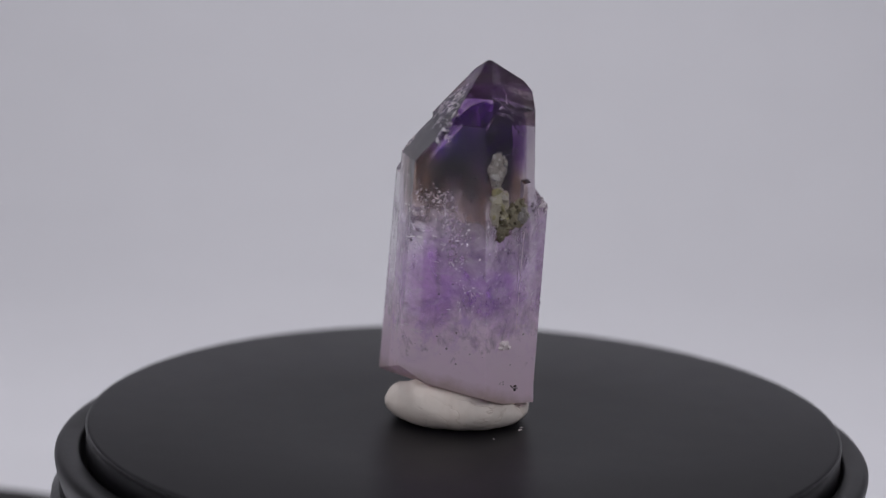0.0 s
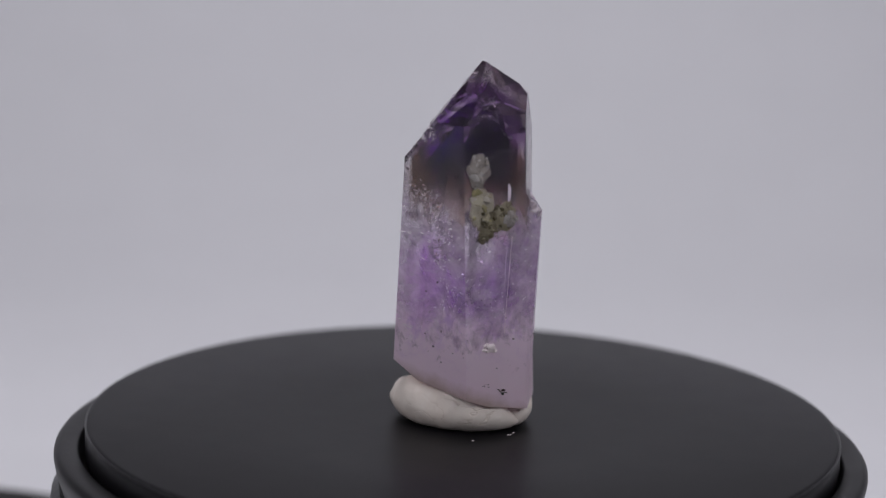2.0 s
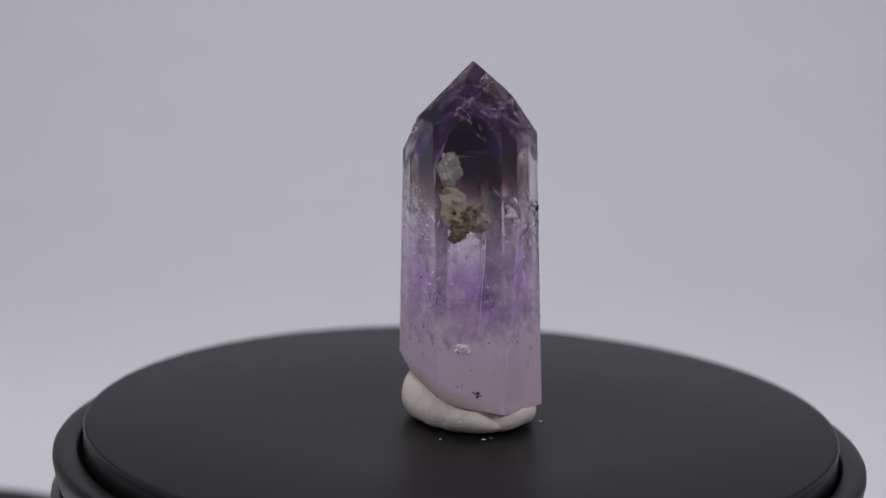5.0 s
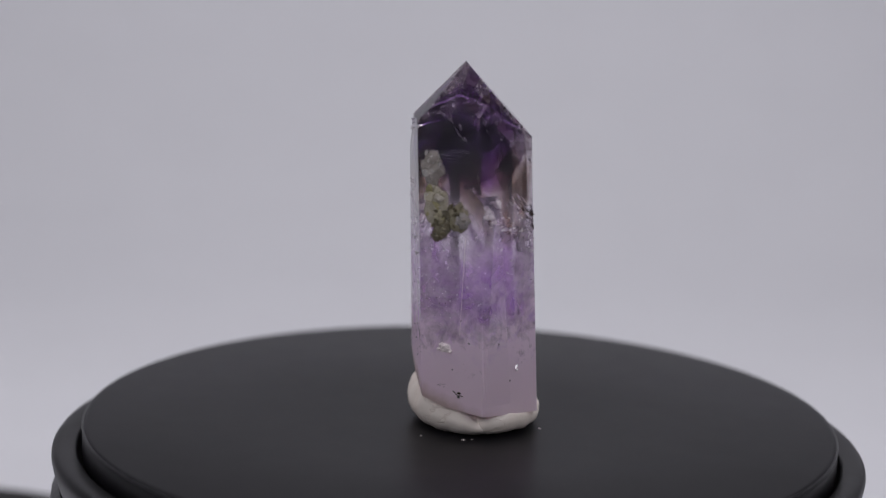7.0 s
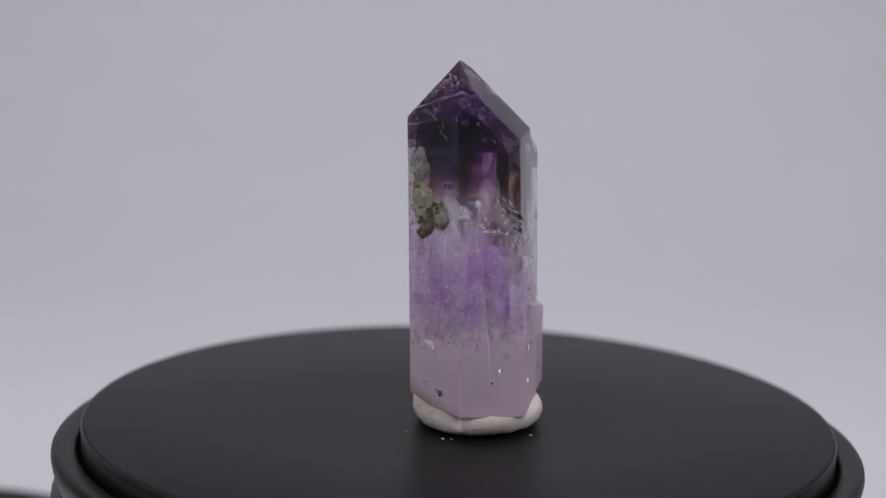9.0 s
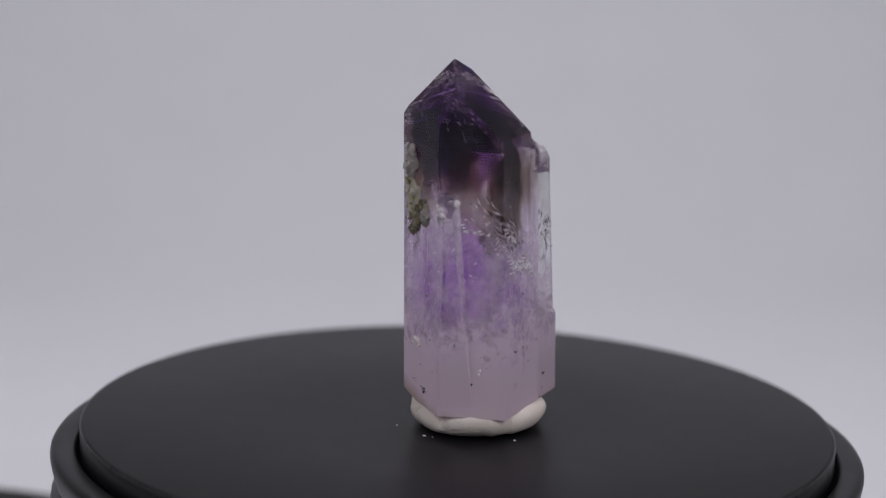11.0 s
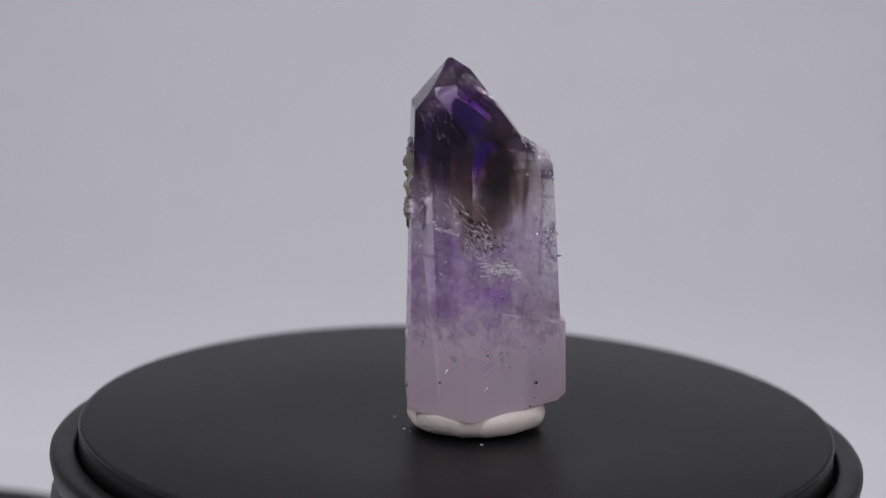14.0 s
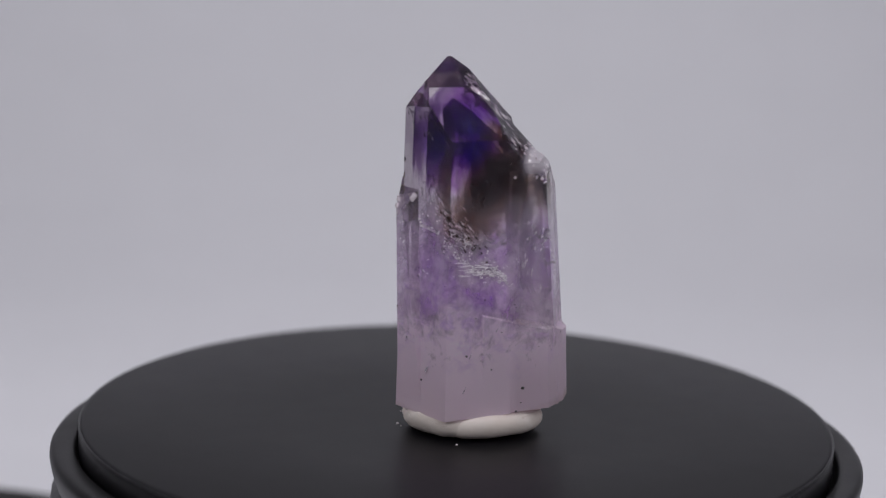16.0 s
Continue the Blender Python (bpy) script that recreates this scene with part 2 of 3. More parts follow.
def zone_tint(m, strength):
    """The product of all colour zones at a point, with uneven soft borders."""
    uneven = m.noise(230, 5, 0.65, stretch=(1, 1, 0.55), distortion=0.9)
    bumpy = m.math("MULTIPLY", m.math("SUBTRACT", uneven, 0.5), 1.9)
    tint = None
    for az, r, z, across, up, colour, amount in ZONES:
        a = radians(az)
        c = m.node("ShaderNodeTexCoord")
        s = m.node("ShaderNodeMapping")
        s.vector_type = "POINT"
        s.inputs["Scale"].default_value = (1000 / across, 1000 / across, 1000 / up)
        s.inputs["Location"].default_value = (-r * math.cos(a) / across, -r * math.sin(a) / across, -z / up)
        m.link(c.outputs["Object"], s.inputs["Vector"])
        far = m.tree.nodes.new("ShaderNodeVectorMath")
        far.operation = "LENGTH"
        m.link(s.outputs["Vector"], far.inputs[0])
        near = m.math("ADD", m.math("SUBTRACT", 1.25, far.outputs["Value"]), bumpy)
        fac = m.math("MULTIPLY", m.math("MULTIPLY", near, 1.1, True), amount * strength)
        layer = m.mix(fac, (1.0, 1.0, 1.0), (colour[0] * 1.03, colour[1] * 1.02, colour[2]))
        tint = layer if tint is None else m.mix(1.0, tint, layer, "MULTIPLY")
    return tint


def amethyst():
    m = Mat("amethyst")
    z = m.math("MULTIPLY", m.height(), 1000 / 64)
    cloud = m.noise(120, 5, 0.6, distortion=0.6)
    level = m.math("ADD", z, m.math("MULTIPLY", m.math("SUBTRACT", cloud, 0.5), 0.22))
    tint = m.ramp(level, [(0.05, (0.81, 0.71, 0.80)), (0.25, (0.82, 0.70, 0.84)), (0.42, (0.83, 0.69, 0.88)), (0.62, (0.85, 0.75, 0.85)), (0.74, (0.78, 0.71, 0.76)), (0.92, (0.66, 0.60, 0.63))])
    zones = zone_tint(m, 0.38)
    # the grown-on crystal is almost colourless
    side = normal_of(PH + 120, 0)
    grown = m.ramp(m.math("MULTIPLY", m.along(side), 50), [(0.50, (0, 0, 0)), (0.575, (1, 1, 1))])
    frost = m.math("MULTIPLY", grown, m.ramp(z, [(0.700, (0, 0, 0)), (0.735, (0.72,) * 3)]))  # its broken top is frosted
    grown = m.math("MULTIPLY", grown, m.ramp(level, [(0.30, (0.25,) * 3), (0.46, (1, 1, 1))]))
    m.link(m.mix(grown, m.mix(1.0, tint, zones, "MULTIPLY"), (0.93, 0.92, 0.935)), m.bsdf.inputs["Base Color"])
    m.bsdf.inputs["Transmission Weight"].default_value = 1.0
    m.bsdf.inputs["IOR"].default_value = 1.544
    grain = m.noise(900, 3)
    m.link(m.ramp(grain, [(0.35, (0.01,) * 3), (0.75, (0.09,) * 3)]), m.bsdf.inputs["Roughness"])
    steps = m.noise(160, 4, 0.55, stretch=(0.5, 0.5, 4.0), distortion=0.3)
    pits = m.noise(700, 4, 0.6)
    relief = m.math("ADD", steps, m.math("MULTIPLY", pits, 0.25))
    relief = m.math("MULTIPLY", relief, m.ramp(z, [(0.80, (1, 1, 1)), (0.87, (0.25,) * 3)]))
    m.link(m.bump(relief, 0.14, 0.0005), m.bsdf.inputs["Normal"])
    # milky body of the lower part
    milk = m.node("ShaderNodeBsdfTranslucent")
    haze = m.node("ShaderNodeBsdfDiffuse")
    fine = m.noise(190, 6, 0.66, distortion=0.2)
    tone = m.ramp(level, [(0.02, (0.96, 0.82, 0.89)), (0.28, (0.96, 0.80, 0.93)), (0.42, (0.90, 0.74, 0.92)), (0.6, (0.82, 0.72, 0.88)), (0.9, (0.5, 0.42, 0.55))])
    shade = m.mix(m.ramp(fine, [(0.3, (0, 0, 0)), (0.75, (0.3,) * 3)]), tone, (0.95, 0.88, 0.94))
    shade = m.mix(0.95, shade, m.mix(1.0, shade, zone_tint(m, 0.88), "MULTIPLY"))
    # violet spots and whitish clouds
    spots, clouds = m.noise(420, 5, 0.62, distortion=0.5), m.noise(330, 6, 0.7, stretch=(1, 1, 1.7), distortion=0.9)
    body = m.ramp(level, [(0.18, (0.0,) * 3), (0.32, (1, 1, 1)), (0.55, (1, 1, 1)), (0.66, (0, 0, 0))])
    shade = m.mix(m.math("MULTIPLY", m.ramp(spots, [(0.50, (0, 0, 0)), (0.66, (0.85,) * 3)]), body), shade, (0.60, 0.42, 0.72))
    shade = m.mix(m.math("MULTIPLY", m.ramp(clouds, [(0.54, (0, 0, 0)), (0.68, (0.8,) * 3)]), body), shade, (0.97, 0.92, 0.97))
    # brownish stain where the foot meets the putty
    foot = m.math("ADD", m.math("MULTIPLY", m.along(SLANT), -100), m.math("MULTIPLY", m.math("SUBTRACT", m.noise(330, 4), 0.5), 0.30))
    shade = m.mix(m.ramp(foot, [(0.53, (0.7,) * 3), (0.64, (0.3,) * 3), (0.76, (0, 0, 0))]), shade, (0.52, 0.41, 0.34))
    shade = m.mix(frost, shade, (0.90, 0.87, 0.90))
    for s in (milk, haze):
        m.link(shade, s.inputs["Color"])
    both = m.node("ShaderNodeMixShader", Fac=0.62)
    m.link(milk.outputs[0], both.inputs[1])
    m.link(haze.outputs[0], both.inputs[2])
    wisps = m.noise(260, 6, 0.68, stretch=(1, 1, 0.8), distortion=0.4)
    low = m.ramp(level, [(0.0, (3.0,) * 3), (0.17, (2.6,) * 3), (0.25, (1.1,) * 3), (0.33, (0.64,) * 3), (0.44, (0.46,) * 3), (0.57, (0.36,) * 3), (0.69, (0.05,) * 3)])
    open_up = m.ramp(wisps, [(0.36, (0.35,) * 3), (0.5, (0.85,) * 3), (0.64, (1.35,) * 3)])
    fac = m.math("MULTIPLY", m.math("MINIMUM", m.math("MULTIPLY", low, open_up), 0.93), m.math("SUBTRACT", 1.0, m.math("MULTIPLY", grown, 0.7)))
    fac = m.math("MAXIMUM", fac, frost)
    mixer = m.node("ShaderNodeMixShader")
    m.link(fac, mixer.inputs["Fac"])
    m.link(m.bsdf.outputs[0], mixer.inputs[1])
    m.link(both.outputs[0], mixer.inputs[2])
    m.link(mixer.outputs[0], m.out.inputs["Surface"])
    return m.mat


def growth_zone(name, strength, solid):
    """An inner growth shell: light passes and takes the colour of the zones, a little is scattered."""
    m = Mat(name)
    tint = zone_tint(m, strength)
    clear = m.node("ShaderNodeBsdfTransparent")
    m.link(tint, clear.inputs["Color"])
    grey = m.node("ShaderNodeBsdfDiffuse", Color=(0.85, 0.80, 0.88, 1))
    wisps = m.noise(800, 6, 0.7, stretch=(1, 1, 0.6), distortion=0.3)
    mixer = m.node("ShaderNodeMixShader")
    z = m.math("MULTIPLY", m.height(), 1000 / 64)
    low = m.ramp(z, [(0.50, (solid,) * 3), (0.74, (0.0,) * 3)])
    m.link(m.math("MULTIPLY", m.ramp(wisps, [(0.50, (0, 0, 0)), (0.66, (1, 1, 1))]), low), mixer.inputs["Fac"])
    m.link(clear.outputs[0], mixer.inputs[1])
    m.link(grey.outputs[0], mixer.inputs[2])
    m.link(mixer.outputs[0], m.out.inputs["Surface"])
    return m.mat


def air_gap(name, rough, mirror, scale, stretch=(1, 1, 1)):
    """A crack filled with air inside the quartz: partly clear, partly a silvery mirror."""
    m = Mat(name)
    n = m.noise(scale, 5, 0.7, stretch=stretch)
    lie = m.bump(n, 0.7, 0.0004)
    glass = m.node("ShaderNodeBsdfGlass", IOR=0.66, Roughness=rough)
    silver = m.node("ShaderNodeBsdfGlossy", Color=(0.96, 0.93, 0.97, 1), Roughness=rough + 0.08)
    for s in (glass, silver):
        m.link(lie, s.inputs["Normal"])
    mixer = m.node("ShaderNodeMixShader")
    m.link(m.ramp(n, [(0.40, (mirror * 0.35,) * 3), (0.62, (mirror,) * 3)]), mixer.inputs["Fac"])
    m.link(glass.outputs[0], mixer.inputs[1])
    m.link(silver.outputs[0], mixer.inputs[2])
    m.link(mixer.outputs[0], m.out.inputs["Surface"])
    return m.mat


def feather(name, colour, dull):
    """A thin crack, dull and glossy; a pale dull colour paints in its glint."""
    m = Mat(name)
    matt = m.node("ShaderNodeBsdfDiffuse", Color=(*colour, 1))
    gloss = m.node("ShaderNodeBsdfGlossy", Color=(*colour, 1), Roughness=0.12)
    m.link(m.bump(m.noise(1300, 3), 0.6, 0.0003), gloss.inputs["Normal"])
    mixer = m.node("ShaderNodeMixShader", Fac=dull)
    m.link(gloss.outputs[0], mixer.inputs[1])
    m.link(matt.outputs[0], mixer.inputs[2])
    m.link(mixer.outputs[0], m.out.inputs["Surface"])
    return m.mat


AMETHYST = amethyst()
OUTER_ZONE = growth_zone("outer_growth_zone", 0.92, 0.22)
INNER_ZONE = growth_zone("inner_growth_zone", 1.0, 0.30)
SILVER = air_gap("healed_crack", 0.06, 0.85, 1500, (1, 1, 2.2))
FLAKE = air_gap("silvery_flake", 0.12, 1.0, 900)
# matt white that paints in the sparkle of surface flakes
SPARKLE = surface("sparkle_white", (0.72, 0.68, 0.72), (0.90, 0.86, 0.89), 0.3, 700, 0.3, 0.0002)
PALE_CRUST = surface("pale_crust", (0.46, 0.43, 0.41), (0.72, 0.68, 0.66), 0.25, 700, 0.6, 0.0005, clear=0.4, other=(0.50, 0.44, 0.40))
YELLOW_CRUST = surface("yellow_green_crust", (0.48, 0.43, 0.36), (0.70, 0.64, 0.57), 0.25, 500, 0.5, 0.0004, clear=0.25, other=(0.43, 0.39, 0.20))
GREEN_CRUST = surface("olive_crust", (0.06, 0.048, 0.026), (0.19, 0.16, 0.10), 0.25, 500, 0.5, 0.0004, clear=0.1, other=(0.36, 0.32, 0.22))
DARK_GRAIN = surface("dark_grain", (0.012, 0.009, 0.010), (0.03, 0.025, 0.025), 0.5, 500)
PINK_CRUST = surface("pinkish_crust", (0.58, 0.51, 0.55), (0.76, 0.68, 0.73), 0.6, 500, 0.5, 0.0004)
# near-white matt colour stands in for the glint of lamps in the cracks
FEATHER = feather("crack_and_glint", (1.0, 0.95, 0.98), 0.8)
FAINT = feather("faint_striation", (0.26, 0.22, 0.30), 0.3)
SMOKE = feather("smoky_vein", (0.035, 0.022, 0.016), 0.85)
WHITE_CRUST = surface("white_crust", (0.78, 0.68, 0.70), (0.94, 0.84, 0.86), 0.5, 500, 0.4, 0.0003)


def grains(rng, spots, size):
    """Small angular crystals; spots are (place, scale)."""
    bm = bmesh.new()
    for at, s in spots:
        turn = Euler((rng.uniform(0, 6), rng.uniform(0, 6), rng.uniform(0, 6))).to_matrix()
        k = Vector((rng.uniform(0.6, 1.05), rng.uniform(0.6, 1.05), rng.uniform(0.8, 1.35))) * size * s
        verts = []
        for _ in range(13):
            p = Vector((rng.gauss(0, 1), rng.gauss(0, 1), rng.gauss(0, 1))).normalized()
            verts.append(bm.verts.new(at + turn @ Vector((p.x * k.x, p.y * k.y, p.z * k.z))))
        got = bmesh.ops.convex_hull(bm, input=verts)
        bmesh.ops.delete(bm, geom=list({v for v in got["geom_interior"] if isinstance(v, bmesh.types.BMVert)}), context="VERTS")
    return bm


def shrunk(planes, by):
    return [(n, d - by * MM) for n, d in planes]


def rough_sheet(rng, corner, along, up, nu, nv, wave, thick=0.00012):
    """A thin warped healed crack."""
    bm = bmesh.new()
    grid = []
    seed = Vector((rng.uniform(0, 50), rng.uniform(0, 50), 0))
    side = along.cross(up).normalized()
    for i in range(nu + 1):
        row = []
        for j in range(nv + 1):
            u, v = i / nu, j / nv
            h = noise.noise(seed + Vector((u * 3, v * 3, 0))) + 0.4 * noise.noise(seed + Vector((u * 11, v * 11, 5)))
            row.append(bm.verts.new(corner + along * u + up * v + side * h * wave))
        grid.append(row)
    for i in range(nu):
        for j in range(nv):
            u, v = (i + 0.5) / nu - 0.5, (j + 0.5) / nv - 0.5
            torn = noise.noise(seed + Vector((u * 9, v * 16, 3)))
            if math.hypot(u, v) < 0.42 + 0.12 * noise.noise(seed + Vector((math.atan2(u, v) * 2, 0, 9))) and torn > -0.02:
                bm.faces.new((grid[i][j], grid[i + 1][j], grid[i + 1][j + 1], grid[i][j + 1]))
    bmesh.ops.delete(bm, geom=[v for v in bm.verts if not v.link_faces], context="VERTS")
    got = bmesh.ops.extrude_face_region(bm, geom=bm.faces[:])
    bmesh.ops.translate(bm, verts=[v for v in got["geom"] if isinstance(v, bmesh.types.BMVert)], vec=side * thick)
    return bm


def build_crystal():
    rng = random.Random(4)
    base = tagged(new("amethyst_crystal"), "translucent pale lilac amethyst point with smoky violet tip, set in putty", "crystal")
    bm = union([convex(MAIN_LOW + FOOT, 0.0018), convex(MAIN + LATER, 0.046), convex(BACK + shrunk(FOOT, 0.03), 0.0018), convex(SIDE + shrunk(FOOT, 0.06), 0.0018), convex(LEDGE + shrunk(FOOT, 0.09), 0.0018)])
    body = part("crystal_body", bm, AMETHYST, base)
    soft = body.modifiers.new("worn_edges", "BEVEL")
    soft.width, soft.segments, soft.limit_method, soft.angle_limit = 0.0003, 2, "ANGLE", radians(14)
    from mathutils.bvhtree import BVHTree
    skin = BVHTree.FromObject(body, bpy.context.evaluated_depsgraph_get())

    def on_skin(az, z, lift=0.0):
        a = radians(az)
        out = Vector((math.cos(a), math.sin(a), 0))
        hit, n, _, _ = skin.ray_cast(out * 0.05 + Vector((0, 0, z * MM)), -out)
        return hit + n * lift * MM, n

    def on_face(az, u, z, lift=0.0):
        """A point of the face that looks to az, u mm along it and z mm high."""
        n = normal_of(az, 0)
        along = Vector((-n.y, n.x, 0))
        hit, nn, _, _ = skin.ray_cast(n * 0.05 + along * u * MM + Vector((0, 0, z * MM)), -n)
        return (hit + nn * lift * MM) if hit else None

    # tinted growth shells inside
    part("growth_zone", convex(shrunk(MAIN, 2.4) + shrunk(FOOT, 1.5), 0.006), OUTER_ZONE, base, "violet and smoky colour zones inside the crystal")
    part("growth_zone", convex(shrunk(MAIN, 5.2) + shrunk(FOOT, 2.5), 0.008), INNER_ZONE, base, "violet and smoky colour zones inside the crystal")
    part("growth_zone", convex(shrunk(BACK, 1.6) + [plane(PH + 300, 0, -8.6)] + shrunk(FOOT, 1.5), 0.006), OUTER_ZONE, base, "smoky colour zone of the grown-on side crystal")
    # cracks: azimuth, radius and height of the middle in mm, azimuth of the normal, its elevation, width and height in mm
    for az, r, z, naz, nel, wide, tall, wave in ((55, 8.6, 32.0, 60, 12, 9.0, 13.0, 0.9), (62, 7.6, 27.5, 66, 30, 7.0, 5.0, 0.7), (165, 2.6, 53.6, 165, 46, 7.5, 3.6, 0.4), (215, 5.2, 40.5, 240, 8, 7.0, 6.0, 0.8),
                                                 (205, 7.6, 37.0, 250, 70, 6.0, 3.0, 0.2), (250, 5.6, 31.5, 262, 10, 6.0, 6.0, 0.8), (100, 4.0, 34.0, 60, 35, 8.0, 6.0, 0.9), (235, 6.8, 18.0, 250, 60, 3.5, 2.0, 0.2)):
        n, a = normal_of(naz, nel), radians(az)
        along = n.cross(Vector((0, 0, 1))).normalized()
        up = along.cross(n).normalized()
        mid = Vector((r * MM * math.cos(a), r * MM * math.sin(a), z * MM))
        part("healed_crack", rough_sheet(rng, mid - along * wide * MM / 2 - up * tall * MM / 2, along * wide * MM, up * tall * MM, 40, 40, wave * MM), SILVER, base, "silvery healed crack inside")

    # small silvery flakes in bands: azimuths, heights, depths in mm, count, size in mm
    bm, sparkles = bmesh.new(), bmesh.new()
    for a0, a1, z0, z1, d0, d1, count, size in ((20, 60, 30, 41, 1.5, 4.0, 110, 0.75), (50, 105, 25, 34, 1.5, 4.5, 140, 0.8), (190, 255, 36, 45, 0.8, 3.5, 90, 0.8), (108, 136, 24, 40, 1.0, 2.2, 60, 1.0),
                                                (185, 250, 50.5, 58.5, 0.2, 1.2, 110, 0.9), (232, 285, 22, 35, 0.8, 4.0, 70, 0.6), (285, 340, 20, 34, 0.8, 3.5, 60, 0.55), (340, 380, 24, 38, 0.6, 3.0, 70, 0.7), (225, 290, 29, 43, 0.2, 1.2, 60, 0.8), (60, 120, 50, 56, 0.6, 2.4, 14, 0.9)):
        nests = [(rng.random(), rng.random()) for _ in range(7)]
        for _ in range(count):
            f, g = rng.choice(nests)
            f, g = min(1, max(0, f + rng.gauss(0, 0.09))), min(1, max(0, g + rng.gauss(0, 0.12)))
            az, z = a0 + (a1 - a0) * f, z1 + (z0 - z1) * ((0.6 * f + 0.4 * g) if a0 < 110 else g)
            inside = rng.random() < 0.62
            at, n = on_skin(az, z, -rng.uniform(d0, d1) if inside else 0.01)
            turn = (n.to_track_quat("Z", "Y").to_matrix() @ Euler((rng.gauss(0, 0.5), rng.gauss(0, 0.5), rng.gauss(0.8, 0.7))).to_matrix())
            k = size * MM * (rng.uniform(0.25, 0.95) if inside else rng.uniform(0.14, 0.6))
            slim = rng.uniform(0.08, 0.45)
            ring = [turn @ Vector((k * rng.uniform(0.6, 1.6) * math.cos(q), slim * k * rng.uniform(0.3, 1.3) * math.sin(q), k * rng.uniform(-0.15, 0.15))) for q in (0, 1.1, 2.2, 3.3, 4.3, 5.3)]
            lift = turn @ Vector((0, 0, 0.00005))
            mesh = bm if inside else sparkles
            top, low = [mesh.verts.new(at + v + lift) for v in ring], [mesh.verts.new(at + v - lift) for v in ring]
            mesh.faces.new(top)
            mesh.faces.new(low[::-1])
            for q in range(6):
                mesh.faces.new((top[q], low[q], low[(q + 1) % 6], top[(q + 1) % 6]))
    # a few larger facets, aimed to glint at the camera around 12 s
    turn = normal_of(0, 29).to_track_quat("Z", "Y").to_matrix()
    for az, z, k in ((26, 12.4, 0.95), (58, 9.2, 0.7), (84, 19.5, 0.5), (62, 15.0, 0.6)):
        at, n = on_skin(az, z, 0.03)
        ring = [turn @ Vector((0.3 * k * MM * math.cos(q), k * MM * math.sin(q), 0)) for q in (0.2, 1.2, 2.0, 3.4, 4.4, 5.2)]
        lift = turn @ Vector((0, 0, 0.00004))
        top, low = [bm.verts.new(at + v + lift) for v in ring], [bm.verts.new(at + v - lift) for v in ring]
        bm.faces.new(top)
        bm.faces.new(low[::-1])
        for q in range(6):
            bm.faces.new((top[q], low[q], low[(q + 1) % 6], top[(q + 1) % 6]))
    # these white specks stand in for glints on the faces
    tagged(part("surface_chips", sparkles, SPARKLE, base, "tiny white specks painted on the faces as sparkle"), kind="stuff")
    tagged(part("silvery_flakes", bm, FLAKE, base, "tiny silvery cracks glinting inside"), kind="stuff")
    # feathery cracks and veins: face, first and last point (mm along it, mm high), spread, direction and its scatter (degrees), count, length, width, depth (mm)
    def feathers(name, material, label, sets):
        bm = bmesh.new()
        for face, u0, z0, u1, z1, spread, way, scatter, count, length, width, depth in sets:
            n = normal_of(face, 0)
            along = Vector((-n.y, n.x, 0))
            for _ in range(count):
                f, g = rng.random(), rng.gauss(0, 0.5) * spread
                dx, dz = u1 - u0, z1 - z0
                size = math.hypot(dx, dz)
                u, z = u0 + dx * f - dz / size * g, z0 + dz * f + dx / size * g
                at = on_face(face, u, z, 0.01 if rng.random() < 0.4 else -depth * rng.random())
                if at is None:
                    continue
                q = radians(way + rng.gauss(0, scatter))
                go = along * math.cos(q) + Vector((0, 0, 1)) * math.sin(q)
                _, skin_n, _, _ = skin.find_nearest(at)
                go = (go - skin_n * go.dot(skin_n)).normalized()
                side = skin_n.cross(go)
                half, w, bend = length * MM * rng.uniform(0.25, 0.6), width * MM * rng.uniform(0.3, 0.7), rng.uniform(-0.12, 0.12)
                tops, lows = [], []
                for k in range(7):
                    v = k / 3 - 1
                    mid = at + go * half * v + side * (bend * half * (1 - v * v)) + skin_n * (0.02 * MM - 0.25 * depth * MM * abs(v))
                    wide = w * (1 - v * v) * rng.uniform(0.6, 1.3) + 0.012 * MM
                    tops.append((bm.verts.new(mid + side * wide), bm.verts.new(mid - side * wide)))
                    lows.append((bm.verts.new(mid + side * wide - skin_n * 0.06 * MM), bm.verts.new(mid - side * wide - skin_n * 0.06 * MM)))
                for k in range(6):
                    (a, b), (c, d), (e, g2), (h, i) = tops[k], tops[k + 1], lows[k], lows[k + 1]
                    for face_verts in ((a, b, d, c), (e, h, i, g2), (a, c, h, e), (b, g2, i, d)):
                        bm.faces.new(face_verts)
                bm.faces.new((tops[0][0], lows[0][0], lows[0][1], tops[0][1]))
                bm.faces.new((tops[6][0], tops[6][1], lows[6][1], lows[6][0]))
        tagged(part(name, bm, material, base, label), kind="stuff")

